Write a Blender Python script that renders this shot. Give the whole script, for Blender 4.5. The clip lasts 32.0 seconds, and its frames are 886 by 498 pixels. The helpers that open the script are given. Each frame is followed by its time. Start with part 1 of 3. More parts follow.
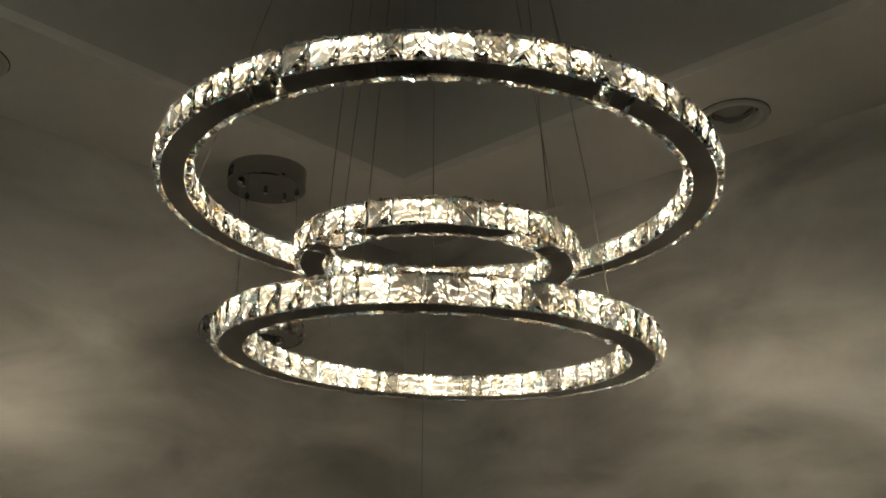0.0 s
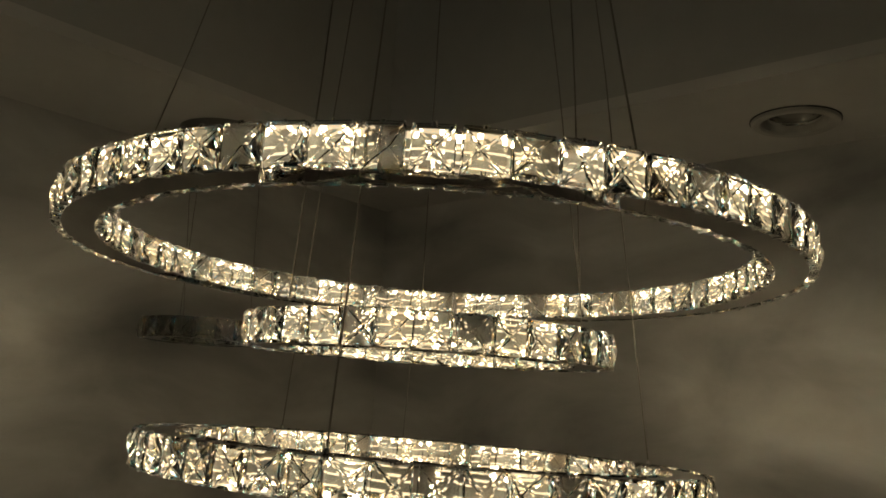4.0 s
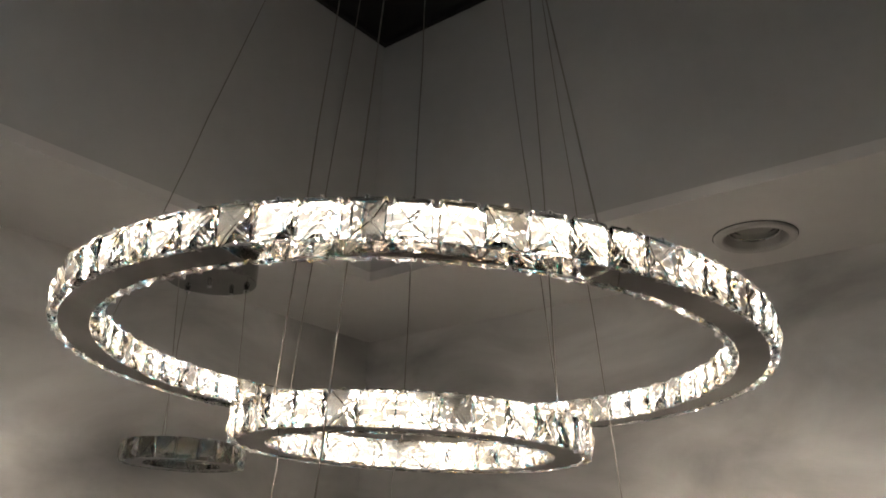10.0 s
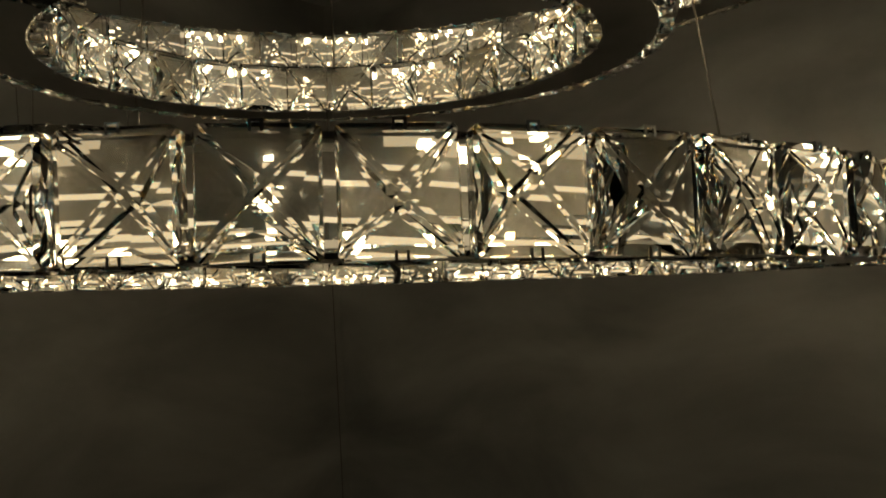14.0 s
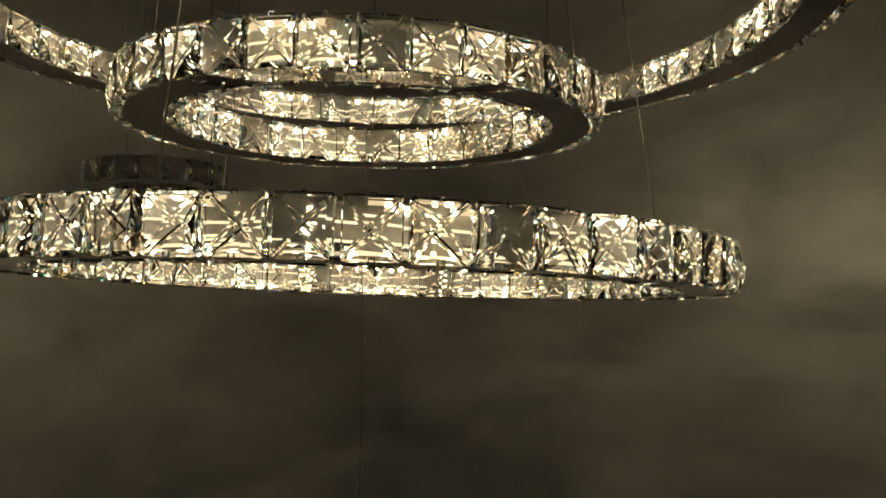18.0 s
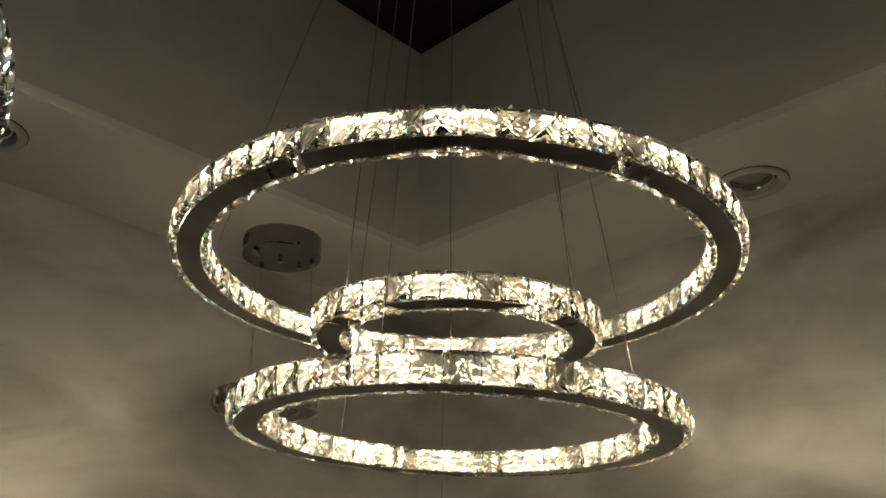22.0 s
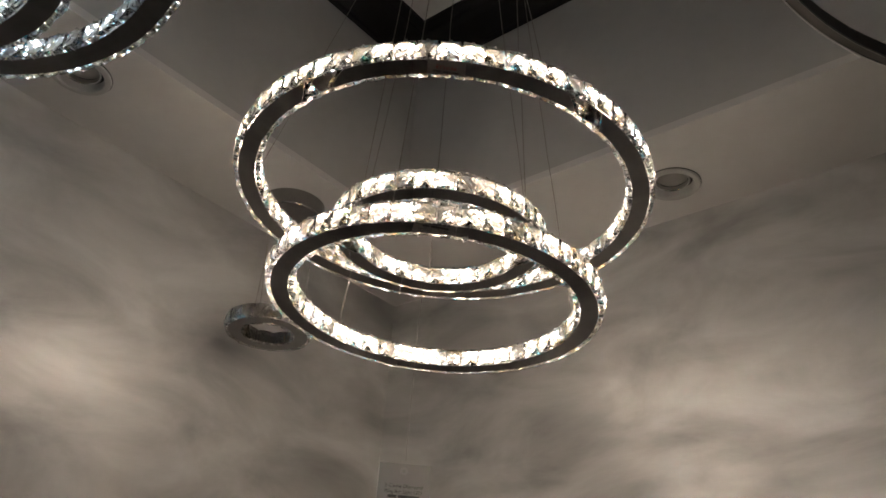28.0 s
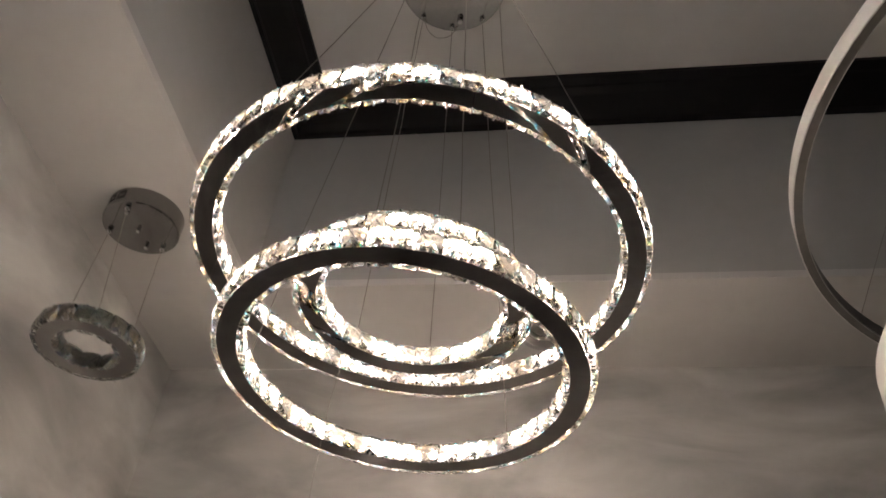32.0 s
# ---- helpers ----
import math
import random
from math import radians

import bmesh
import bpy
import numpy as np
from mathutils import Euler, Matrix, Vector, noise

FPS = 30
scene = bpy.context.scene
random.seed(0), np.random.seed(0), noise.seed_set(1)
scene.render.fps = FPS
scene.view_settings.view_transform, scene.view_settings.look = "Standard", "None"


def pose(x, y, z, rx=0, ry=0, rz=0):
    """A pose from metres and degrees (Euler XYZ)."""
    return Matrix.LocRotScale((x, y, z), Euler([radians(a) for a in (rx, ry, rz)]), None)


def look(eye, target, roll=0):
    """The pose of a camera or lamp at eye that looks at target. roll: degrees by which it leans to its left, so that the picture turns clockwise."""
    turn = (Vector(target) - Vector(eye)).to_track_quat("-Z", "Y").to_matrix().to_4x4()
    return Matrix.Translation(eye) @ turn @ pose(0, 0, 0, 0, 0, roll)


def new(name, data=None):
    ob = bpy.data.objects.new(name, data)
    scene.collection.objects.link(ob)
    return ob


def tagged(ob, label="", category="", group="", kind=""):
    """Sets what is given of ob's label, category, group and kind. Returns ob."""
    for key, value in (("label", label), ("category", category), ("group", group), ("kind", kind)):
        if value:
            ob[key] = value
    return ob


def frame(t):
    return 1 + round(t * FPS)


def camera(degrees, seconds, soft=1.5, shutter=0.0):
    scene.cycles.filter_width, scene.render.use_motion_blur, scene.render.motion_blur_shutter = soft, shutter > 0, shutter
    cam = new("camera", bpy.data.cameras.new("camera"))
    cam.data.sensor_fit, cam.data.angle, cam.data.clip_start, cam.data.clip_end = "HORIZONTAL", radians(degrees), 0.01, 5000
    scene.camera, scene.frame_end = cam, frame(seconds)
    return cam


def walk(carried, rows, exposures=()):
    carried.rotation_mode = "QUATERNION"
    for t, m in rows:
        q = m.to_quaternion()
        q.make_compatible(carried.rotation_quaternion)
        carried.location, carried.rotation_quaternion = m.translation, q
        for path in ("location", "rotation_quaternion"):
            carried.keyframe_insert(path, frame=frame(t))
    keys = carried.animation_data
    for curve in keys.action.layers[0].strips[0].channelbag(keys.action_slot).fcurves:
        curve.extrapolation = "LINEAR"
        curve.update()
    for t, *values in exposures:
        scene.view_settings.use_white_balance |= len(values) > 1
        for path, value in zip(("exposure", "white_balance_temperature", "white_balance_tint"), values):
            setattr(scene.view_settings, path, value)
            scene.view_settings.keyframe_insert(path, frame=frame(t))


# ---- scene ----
cam = camera(54.39, 32.0, soft=1.6, shutter=0.3)

PATH = [  # seconds, x, y, z, turn to the left of north, tilt up, lean
    (0, 0.7947, -0.8512, 1.7852, 42.71, 19.76, 0.09),
    (0.5, 0.7819, -0.8934, 1.8167, 40.47, 20.62, 0.77),
    (1, 0.7667, -0.8843, 1.8218, 38.53, 21.01, 0.71),
    (1.5, 0.7674, -0.8081, 1.8222, 40.13, 20.22, 1.74),
    (2, 0.7422, -0.7090, 1.8875, 44.31, 15.78, 1.95),
    (2.5, 0.7109, -0.6787, 1.9778, 46.97, 9.20, 1.83),
    (4.5, 0.6255, -0.7330, 2.1273, 39.36, 11.52, 3.22),
    (5, 0.6351, -0.7354, 2.1405, 39.80, 12.88, 3.20),
    (6, 0.6594, -0.7643, 2.1482, 39.90, 20.72, 2.39),
    (7, 0.6907, -0.7902, 2.1176, 39.70, 32.87, 1.99),
    (7.5, 0.7085, -0.8140, 2.1273, 39.86, 36.69, 1.95),
    (8, 0.7005, -0.7991, 2.1127, 39.91, 37.01, 2.14),
    (9, 0.6792, -0.7695, 2.0607, 39.82, 28.89, 2.37),
    (9.5, 0.6681, -0.7617, 2.0453, 39.95, 25.16, 2.38),
    (10, 0.6560, -0.7418, 2.0351, 39.92, 21.17, 1.95),
    (10.5, 0.6578, -0.7166, 2.0238, 40.94, 18.15, 1.56),
    (11, 0.6275, -0.6878, 2.0085, 40.56, 15.21, 1.34),
    (11.5, 0.5720, -0.6260, 2.0201, 39.39, 11.81, 1.20),
    (12, 0.5064, -0.5366, 2.0210, 39.73, 10.41, 0.89),
    (12.5, 0.4461, -0.4695, 2.0165, 39.25, 9.82, 1.13),
    (13, 0.3983, -0.4060, 2.0168, 38.92, 7.73, 0.34),
    (13.5, 0.3771, -0.3601, 2.0276, 40.47, 5.83, -2.47),
    (14, 0.3751, -0.3474, 2.0267, 40.45, 2.94, -3.55),
    (14.5, 0.3878, -0.3269, 2.0241, 43.53, -0.70, -1.40),
    (15, 0.3768, -0.3230, 2.0244, 40.66, 0.57, -2.89),
    (15.5, 0.3931, -0.3335, 2.0415, 42.11, 0.81, -1.41),
    (17.5, 0.5044, -0.4195, 2.0273, 43.63, 2.21, -1.38),
    (18, 0.5525, -0.4749, 2.0041, 44.04, 5.10, 0.01),
    (19, 0.6393, -0.5293, 1.9254, 43.64, 11.67, 2.74),
    (19.5, 0.6604, -0.6285, 1.8889, 40.41, 17.46, 4.54),
    (20, 0.6667, -0.7546, 1.9043, 37.38, 21.79, 5.01),
    (20.5, 0.6828, -0.8256, 1.8896, 33.98, 23.66, 4.96),
    (21, 0.7158, -0.8530, 1.8808, 32.74, 24.52, 3.69),
    (21.5, 0.7552, -0.8460, 1.8368, 37.09, 24.57, 0.86),
    (22, 0.7787, -0.8505, 1.8093, 43.50, 23.74, 0.12),
    (22.5, 0.8400, -0.8515, 1.7996, 44.36, 22.60, 1.30),
    (23, 0.8471, -0.8538, 1.7966, 43.43, 22.11, 1.64),
    (23.5, 0.8539, -0.8615, 1.7698, 41.99, 21.82, 0.42),
    (24, 0.8632, -0.8419, 1.7750, 42.14, 22.57, 1.54),
    (24.5, 0.8994, -0.8038, 1.7684, 44.10, 22.83, 1.90),
    (25, 0.9092, -0.7905, 1.6763, 43.94, 25.54, 5.41),
    (25.5, 0.9053, -0.8357, 1.6203, 43.21, 26.27, 5.59),
    (27.5, 0.9063, -1.0374, 1.4084, 36.72, 29.01, 2.92),
    (28, 0.9174, -1.0468, 1.3571, 40.89, 30.07, 4.17),
    (28.6, 0.9563, -1.0695, 1.3495, 42.29, 29.78, 4.77),
    (29, 0.9837, -1.1100, 1.2736, 39.53, 29.78, 3.74),
    (29.3, 1.0229, -1.1900, 1.2643, 38.17, 27.66, 3.24),
    (29.6, 1.0128, -1.2405, 1.2753, 37.59, 26.93, 2.29),
    (30, 0.9393, -1.2907, 1.2842, 35.82, 27.87, 3.42),
    (30.6, 0.6282, -1.3355, 1.2687, 29.38, 34.11, 1.35),
    (31, 0.4871, -1.3597, 1.2649, 23.24, 37.44, 1.02),
    (31.3, 0.4037, -1.2952, 1.2610, 18.57, 40.10, 2.12),
    (31.6, 0.3346, -1.2026, 1.2725, 14.93, 42.02, 3.49),
    (32, 0.2709, -1.1042, 1.2828, 11.78, 42.26, 6.47),
]


def stand(x, y, z, turn, tilt, lean):
    a, b = radians(turn), radians(tilt)
    eye = Vector((x, y, z))
    way = Vector((-math.sin(a) * math.cos(b), math.cos(a) * math.cos(b), math.sin(b)))
    return look(eye, eye + way, lean)


EXPOSURE = [  # seconds, stops, kelvin, tint
    (0, 1.25, 7500, 3), (1, 1.1, 7450, 3), (2, 0.85, 9000, 3), (5, 0.2, 9000, 1), (6, 0.5, 7000, 9), (7, 4.05, 6450, 12), (8, 4.8, 6400, 12),
    (9, 3.8, 6450, 12), (10, 2.1, 6600, 12), (11, 0.6, 9200, 5), (12, 0.0, 9000, 3), (13, -0.4, 9100, 0), (15, -0.5, 9100, 0), (17.5, 0.15, 9100, 1), (18, 0.25, 9100, 1),
    (19, 0.0, 9000, 2), (20, 0.1, 9200, 4), (21, 0.95, 9400, 4), (22, 1.6, 8400, 5), (23, 1.45, 7900, 6), (24, 1.3, 7200, 8), (25, 1.6, 7100, 11), (28, 2.25, 6850, 15),
    (29, 2.35, 6850, 15), (30, 2.3, 6800, 14), (31, 2.6, 6950, 18), (32, 2.9, 6900, 19)]
walk(cam, [(r[0], stand(*r[1:])) for r in PATH], EXPOSURE)

# ---- light: the rings' own strips, and very little from the rest of the shop
world = bpy.data.worlds.new("world")
world.use_nodes = True
world.node_tree.nodes["Background"].inputs[0].default_value = (0.0012, 0.0012, 0.0012, 1)
world.node_tree.nodes["Background"].inputs[1].default_value = 1.0
scene.world = world
WARM_POWER, COOL_POWER = 14.0, 3.0
LED_H = 0.0007    # half the height of a light strip


# ---- materials
def material(name, colour, rough=0.5, metal=0.0):
    m = bpy.data.materials.new(name)
    m.use_nodes = True
    b = m.node_tree.nodes["Principled BSDF"]
    b.inputs["Base Color"].default_value = (*colour, 1)
    b.inputs["Roughness"].default_value = rough
    b.inputs["Metallic"].default_value = metal
    return m


def link(m, a, i, b, j):
    m.node_tree.links.new(a.outputs[i], b.inputs[j])


def node(m, kind, **values):
    n = m.node_tree.nodes.new(kind)
    for k, v in values.items():
        n.inputs[k].default_value = v
    return n


def mottled(m, low, high, scale, bump=0.0, bump_scale=200.0, rough=None):
    """Two sizes of noise between two colours, with fine relief."""
    b = m.node_tree.nodes["Principled BSDF"]
    co = node(m, "ShaderNodeTexCoord")
    n1 = node(m, "ShaderNodeTexNoise", Scale=scale, Detail=5.0)
    n2 = node(m, "ShaderNodeTexNoise", Scale=scale * 14, Detail=3.0)
    link(m, co, "Object", n1, "Vector")
    link(m, co, "Object", n2, "Vector")
    mix = node(m, "ShaderNodeMath")
    mix.operation = "MULTIPLY_ADD"
    mix.inputs[1].default_value = 0.35
    link(m, n2, "Fac", mix, 0)
    link(m, n1, "Fac", mix, 2)
    ramp = node(m, "ShaderNodeMapRange")
    ramp.inputs["From Min"].default_value, ramp.inputs["From Max"].default_value = 0.45, 0.9
    link(m, mix, 0, ramp, "Value")
    col = node(m, "ShaderNodeMix")
    col.data_type = "RGBA"
    col.inputs["A"].default_value, col.inputs["B"].default_value = (*low, 1), (*high, 1)
    link(m, ramp, "Result", col, "Factor")
    link(m, col, "Result", b, "Base Color")
    if bump:
        n3 = node(m, "ShaderNodeTexNoise", Scale=bump_scale, Detail=4.0)
        link(m, co, "Object", n3, "Vector")
        bp = node(m, "ShaderNodeBump", Strength=bump, Distance=0.002)
        link(m, n3, "Fac", bp, "Height")
        link(m, bp, "Normal", b, "Normal")
    if rough:
        rr = node(m, "ShaderNodeMapRange")
        rr.inputs["To Min"].default_value, rr.inputs["To Max"].default_value = rough
        link(m, n1, "Fac", rr, "Value")
        link(m, rr, "Result", b, "Roughness")
    return m


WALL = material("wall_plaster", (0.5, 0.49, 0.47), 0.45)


def light_streaked_plaster(m):
    """Plaster with fine trowel grain and a soft sheen; the crystals' streaky light is painted in as broad drawn-out
    clouds.
    """
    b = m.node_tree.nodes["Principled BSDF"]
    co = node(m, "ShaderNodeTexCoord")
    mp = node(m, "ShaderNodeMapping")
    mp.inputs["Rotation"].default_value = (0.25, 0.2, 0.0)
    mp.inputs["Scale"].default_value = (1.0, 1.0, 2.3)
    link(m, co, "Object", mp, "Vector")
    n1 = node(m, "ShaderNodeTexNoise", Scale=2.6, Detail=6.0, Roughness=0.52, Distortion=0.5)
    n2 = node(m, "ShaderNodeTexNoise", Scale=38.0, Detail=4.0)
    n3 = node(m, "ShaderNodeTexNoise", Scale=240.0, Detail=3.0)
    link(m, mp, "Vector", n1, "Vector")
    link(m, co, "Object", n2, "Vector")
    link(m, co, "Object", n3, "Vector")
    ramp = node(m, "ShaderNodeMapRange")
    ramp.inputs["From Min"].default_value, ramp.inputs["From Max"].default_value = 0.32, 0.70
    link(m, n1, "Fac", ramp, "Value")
    # pale and dark clouds: light thrown by the crystals, put into the base colour
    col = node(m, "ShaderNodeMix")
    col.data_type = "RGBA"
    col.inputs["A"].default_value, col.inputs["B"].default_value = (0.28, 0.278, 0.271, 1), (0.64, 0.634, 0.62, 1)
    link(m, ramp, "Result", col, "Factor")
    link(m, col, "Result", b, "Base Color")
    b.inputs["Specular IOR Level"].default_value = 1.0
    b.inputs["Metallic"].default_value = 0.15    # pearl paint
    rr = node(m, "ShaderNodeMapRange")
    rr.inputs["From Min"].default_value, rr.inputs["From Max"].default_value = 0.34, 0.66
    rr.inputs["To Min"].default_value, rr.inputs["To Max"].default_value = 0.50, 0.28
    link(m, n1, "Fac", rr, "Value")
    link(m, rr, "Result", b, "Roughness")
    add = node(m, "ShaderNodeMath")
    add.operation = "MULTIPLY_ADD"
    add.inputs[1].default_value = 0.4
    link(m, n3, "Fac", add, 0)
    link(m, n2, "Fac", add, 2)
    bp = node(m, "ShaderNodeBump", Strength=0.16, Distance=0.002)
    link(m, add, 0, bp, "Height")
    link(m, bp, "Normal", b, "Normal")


light_streaked_plaster(WALL)
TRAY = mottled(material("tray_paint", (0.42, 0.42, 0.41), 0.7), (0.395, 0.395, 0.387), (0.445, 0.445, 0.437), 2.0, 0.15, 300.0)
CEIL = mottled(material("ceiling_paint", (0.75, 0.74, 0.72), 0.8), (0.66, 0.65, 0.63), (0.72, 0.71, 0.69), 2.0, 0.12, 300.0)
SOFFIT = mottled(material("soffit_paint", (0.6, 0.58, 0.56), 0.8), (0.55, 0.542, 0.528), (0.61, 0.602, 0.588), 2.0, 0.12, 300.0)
DARK = mottled(material("dark_moulding", (0.006, 0.005, 0.005), 0.5), (0.005, 0.0042, 0.0042), (0.009, 0.0075, 0.0075), 6.0, 0.1, 120.0)
DARK.node_tree.nodes["Principled BSDF"].inputs["Specular IOR Level"].default_value = 0.25
FLOOR = mottled(material("floor_tile", (0.03, 0.028, 0.025), 0.5), (0.010, 0.009, 0.008), (0.018, 0.016, 0.015), 3.0)
CHROME = material("polished_chrome", (0.75, 0.75, 0.74), 0.06, 1.0)
MIRROR = material("mirror_steel", (0.31, 0.30, 0.287), 0.02, 1.0)
BRUSHED = mottled(material("brushed_plate", (0.6, 0.6, 0.6), 0.3, 1.0), (0.42, 0.42, 0.42), (0.54, 0.54, 0.54), 8.0, 0.012, 90.0, (0.06, 0.13))
# mirror steel for the cool rings, its dark reflections put into a darker colour
DIMMIRROR = material("dimmed_mirror_steel", (0.18, 0.175, 0.17), 0.03, 1.0)
WIRE = material("steel_wire", (0.27, 0.255, 0.23), 0.35, 1.0)
BLACK = material("black_slot", (0.01, 0.01, 0.01), 0.6)
WHITE = mottled(material("white_diffuser", (0.75, 0.74, 0.72), 0.5), (0.7, 0.69, 0.67), (0.78, 0.77, 0.75), 5.0)
GREY = mottled(material("grey_aluminium", (0.15, 0.142, 0.135), 0.5), (0.13, 0.122, 0.115), (0.18, 0.17, 0.16), 9.0)
LEAD = material("clear_lead", (0.26, 0.23, 0.19), 0.3, 0.5)
# chrome darkened for an unlit ring's top plate: shade in the colour
SHADEDCHROME = material("shaded_chrome", (0.10, 0.095, 0.09), 0.12, 1.0)
SATIN = mottled(material("satin_chrome", (0.28, 0.277, 0.273), 0.12, 1.0), (0.25, 0.247, 0.243), (0.31, 0.307, 0.302), 10.0, 0.01, 90.0, (0.03, 0.09))
TRIM = mottled(material("trim_enamel", (0.38, 0.375, 0.365), 0.3), (0.35, 0.345, 0.335), (0.41, 0.405, 0.395), 12.0)
LENS = mottled(material("frosted_lamp", (0.24, 0.235, 0.225), 0.08), (0.22, 0.215, 0.205), (0.27, 0.265, 0.25), 30.0)
GREYPAPER = material("grommet_grey", (0.3, 0.295, 0.29), 0.5)
PAPER = material("paper_card", (0.26, 0.256, 0.25), 0.6)
REFLECTOR = mottled(material("steel_reflector", (0.4, 0.39, 0.37), 0.2, 1.0), (0.30, 0.295, 0.28), (0.48, 0.47, 0.45), 40.0, 0.05, 120.0, (0.08, 0.25))
LINER = mottled(material("grey_liner", (0.3, 0.295, 0.285), 0.3, 0.0), (0.20, 0.197, 0.19), (0.38, 0.375, 0.36), 60.0, 0.0, 90.0, (0.12, 0.3))
INK = material("black_ink", (0.03, 0.03, 0.03), 0.6)
RED = material("red_ink", (0.35, 0.02, 0.02), 0.6)


def glass(name, ior):
    """Clear lead crystal; pieces differ a little in tint."""
    m = bpy.data.materials.new(name)
    m.use_nodes = True
    b = m.node_tree.nodes["Principled BSDF"]
    b.inputs["Transmission Weight"].default_value = 1.0
    b.inputs["Roughness"].default_value = 0.0
    b.inputs["IOR"].default_value = ior
    info = node(m, "ShaderNodeObjectInfo")
    ramp = node(m, "ShaderNodeValToRGB")
    ramp.color_ramp.elements[0].color = (1.0, 0.97, 0.90, 1)
    ramp.color_ramp.elements[1].color = (0.96, 0.985, 1.0, 1)
    link(m, info, "Random", ramp, "Fac")
    link(m, ramp, "Color", b, "Base Color")
    # a faint splitting of colours, as in lead glass: an amber and a blue share, bent by different amounts
    warm = node(m, "ShaderNodeBsdfGlass", Color=(1.0, 0.62, 0.18, 1), Roughness=0.0, IOR=ior - 0.024)
    blue = node(m, "ShaderNodeBsdfGlass", Color=(0.0, 0.38, 0.82, 1), Roughness=0.0, IOR=ior + 0.034)
    both = node(m, "ShaderNodeAddShader")
    blend = node(m, "ShaderNodeMixShader", Fac=0.07)
    nt = m.node_tree
    nt.links.new(warm.outputs[0], both.inputs[0])
    nt.links.new(blue.outputs[0], both.inputs[1])
    nt.links.new(b.outputs[0], blend.inputs[1])
    nt.links.new(both.outputs[0], blend.inputs[2])
    nt.links.new(blend.outputs[0], nt.nodes["Material Output"].inputs[0])
    return m


CRYSTAL = glass("lead_crystal", 1.51)
RIM = glass("ground_crystal_edge", 1.51)
RIM.node_tree.nodes["Principled BSDF"].inputs["Roughness"].default_value = 0.03


def lamp_strip(name, colour, power):
    m = bpy.data.materials.new(name)
    m.use_nodes = True
    nt = m.node_tree
    nt.nodes.remove(nt.nodes["Principled BSDF"])
    e = nt.nodes.new("ShaderNodeEmission")
    e.inputs[0].default_value = (*colour, 1)
    e.inputs[1].default_value = power
    nt.links.new(e.outputs[0], nt.nodes["Material Output"].inputs[0])
    return m


def strips(word, colour, power):
    """The lamps inside a ring: thin strip, bright chip, stud, broad module, and the weaker chip and module that shine upward."""
    return [lamp_strip(word + "_" + n, colour, power * k) for n, k in (("strip", 0.08), ("chip", 2.7), ("stud", 0.5), ("module", 0.05), ("low_chip", 1.05), ("low_module", 0.04))]


LED_WARM, LED_COOL = strips("warm", (1.0, 0.86, 0.71), WARM_POWER), strips("cool", (0.72, 0.88, 1.0), COOL_POWER)


# ---- mesh helpers
def finish(name, bm, mat, smooth=False):
    me = bpy.data.meshes.new(name)
    bmesh.ops.recalc_face_normals(bm, faces=bm.faces)
    bm.to_mesh(me)
    bm.free()
    if mat:
        me.materials.append(mat)
    if smooth:
        for p in me.polygons:
            p.use_smooth = True
    return me


def part(name, bm, mat, parent, label="", at=None, smooth=False):
    ob = new(name, finish(name, bm, mat, smooth) if isinstance(bm, bmesh.types.BMesh) else bm)
    ob.parent = parent
    if at is not None:
        ob.matrix_basis = at
    if label:
        tagged(ob, label)
    return ob


def box(x0, y0, z0, x1, y1, z1, bevel=0.0):
    bm = bmesh.new()
    bmesh.ops.create_cube(bm, size=1)
    bmesh.ops.scale(bm, vec=(x1 - x0, y1 - y0, z1 - z0), verts=bm.verts)
    bmesh.ops.translate(bm, vec=((x0 + x1) / 2, (y0 + y1) / 2, (z0 + z1) / 2), verts=bm.verts)
    if bevel:
        bmesh.ops.bevel(bm, geom=bm.edges[:], offset=bevel, segments=2, affect="EDGES")
    return bm


def lathe(profile, n=64, closed=False):
    """A surface turned round z from (radius, height) pairs; a closed profile makes a ring."""
    bm = bmesh.new()
    rows = []
    for k in range(n):
        a = 2 * math.pi * k / n
        rows.append([bm.verts.new((r * math.cos(a), r * math.sin(a), z)) for r, z in profile])
    m = len(profile)
    for k in range(n):
        p, q = rows[k], rows[(k + 1) % n]
        for i in range(m if closed else m - 1):
            j = (i + 1) % m
            bm.faces.new((p[i], q[i], q[j], p[j]))
    bmesh.ops.remove_doubles(bm, verts=bm.verts, dist=1e-6)
    return bm


def tube(points, radius, n=6):
    bm = bmesh.new()
    pts = [Vector(p) for p in points]
    rings = []
    for i, p in enumerate(pts):
        d = (pts[min(i + 1, len(pts) - 1)] - pts[max(i - 1, 0)]).normalized()
        side = d.cross(Vector((0.31, 0.17, 0.93)))
        side.normalize()
        up = d.cross(side)
        rings.append([bm.verts.new(p + radius * (math.cos(2 * math.pi * k / n) * side + math.sin(2 * math.pi * k / n) * up)) for k in range(n)])
    for a, b in zip(rings, rings[1:]):
        for k in range(n):
            bm.faces.new((a[k], a[(k + 1) % n], b[(k + 1) % n], b[k]))
    bm.faces.new(rings[0])
    bm.faces.new(rings[-1][::-1])
    return bm


def join(bm, other):
    me = bpy.data.meshes.new("tmp")
    other.to_mesh(me)
    other.free()
    bm.from_mesh(me)
    bpy.data.meshes.remove(me)


def structure(name, bm, mat, label, category):
    return tagged(new(name, finish(name, bm, mat)), label, category, kind="structure")


# ---- the room: a corner with a dropped soffit, a deep tray and a dark cornice under its ceiling
WX, WY = -0.8637, 0.7892          # faces of the west and north walls
EX, SY = 4.3, -4.4                # faces of the east and south walls
TX, TY = -0.5265, 0.4415          # tray faces
TEX, TSY = 3.96, -4.05
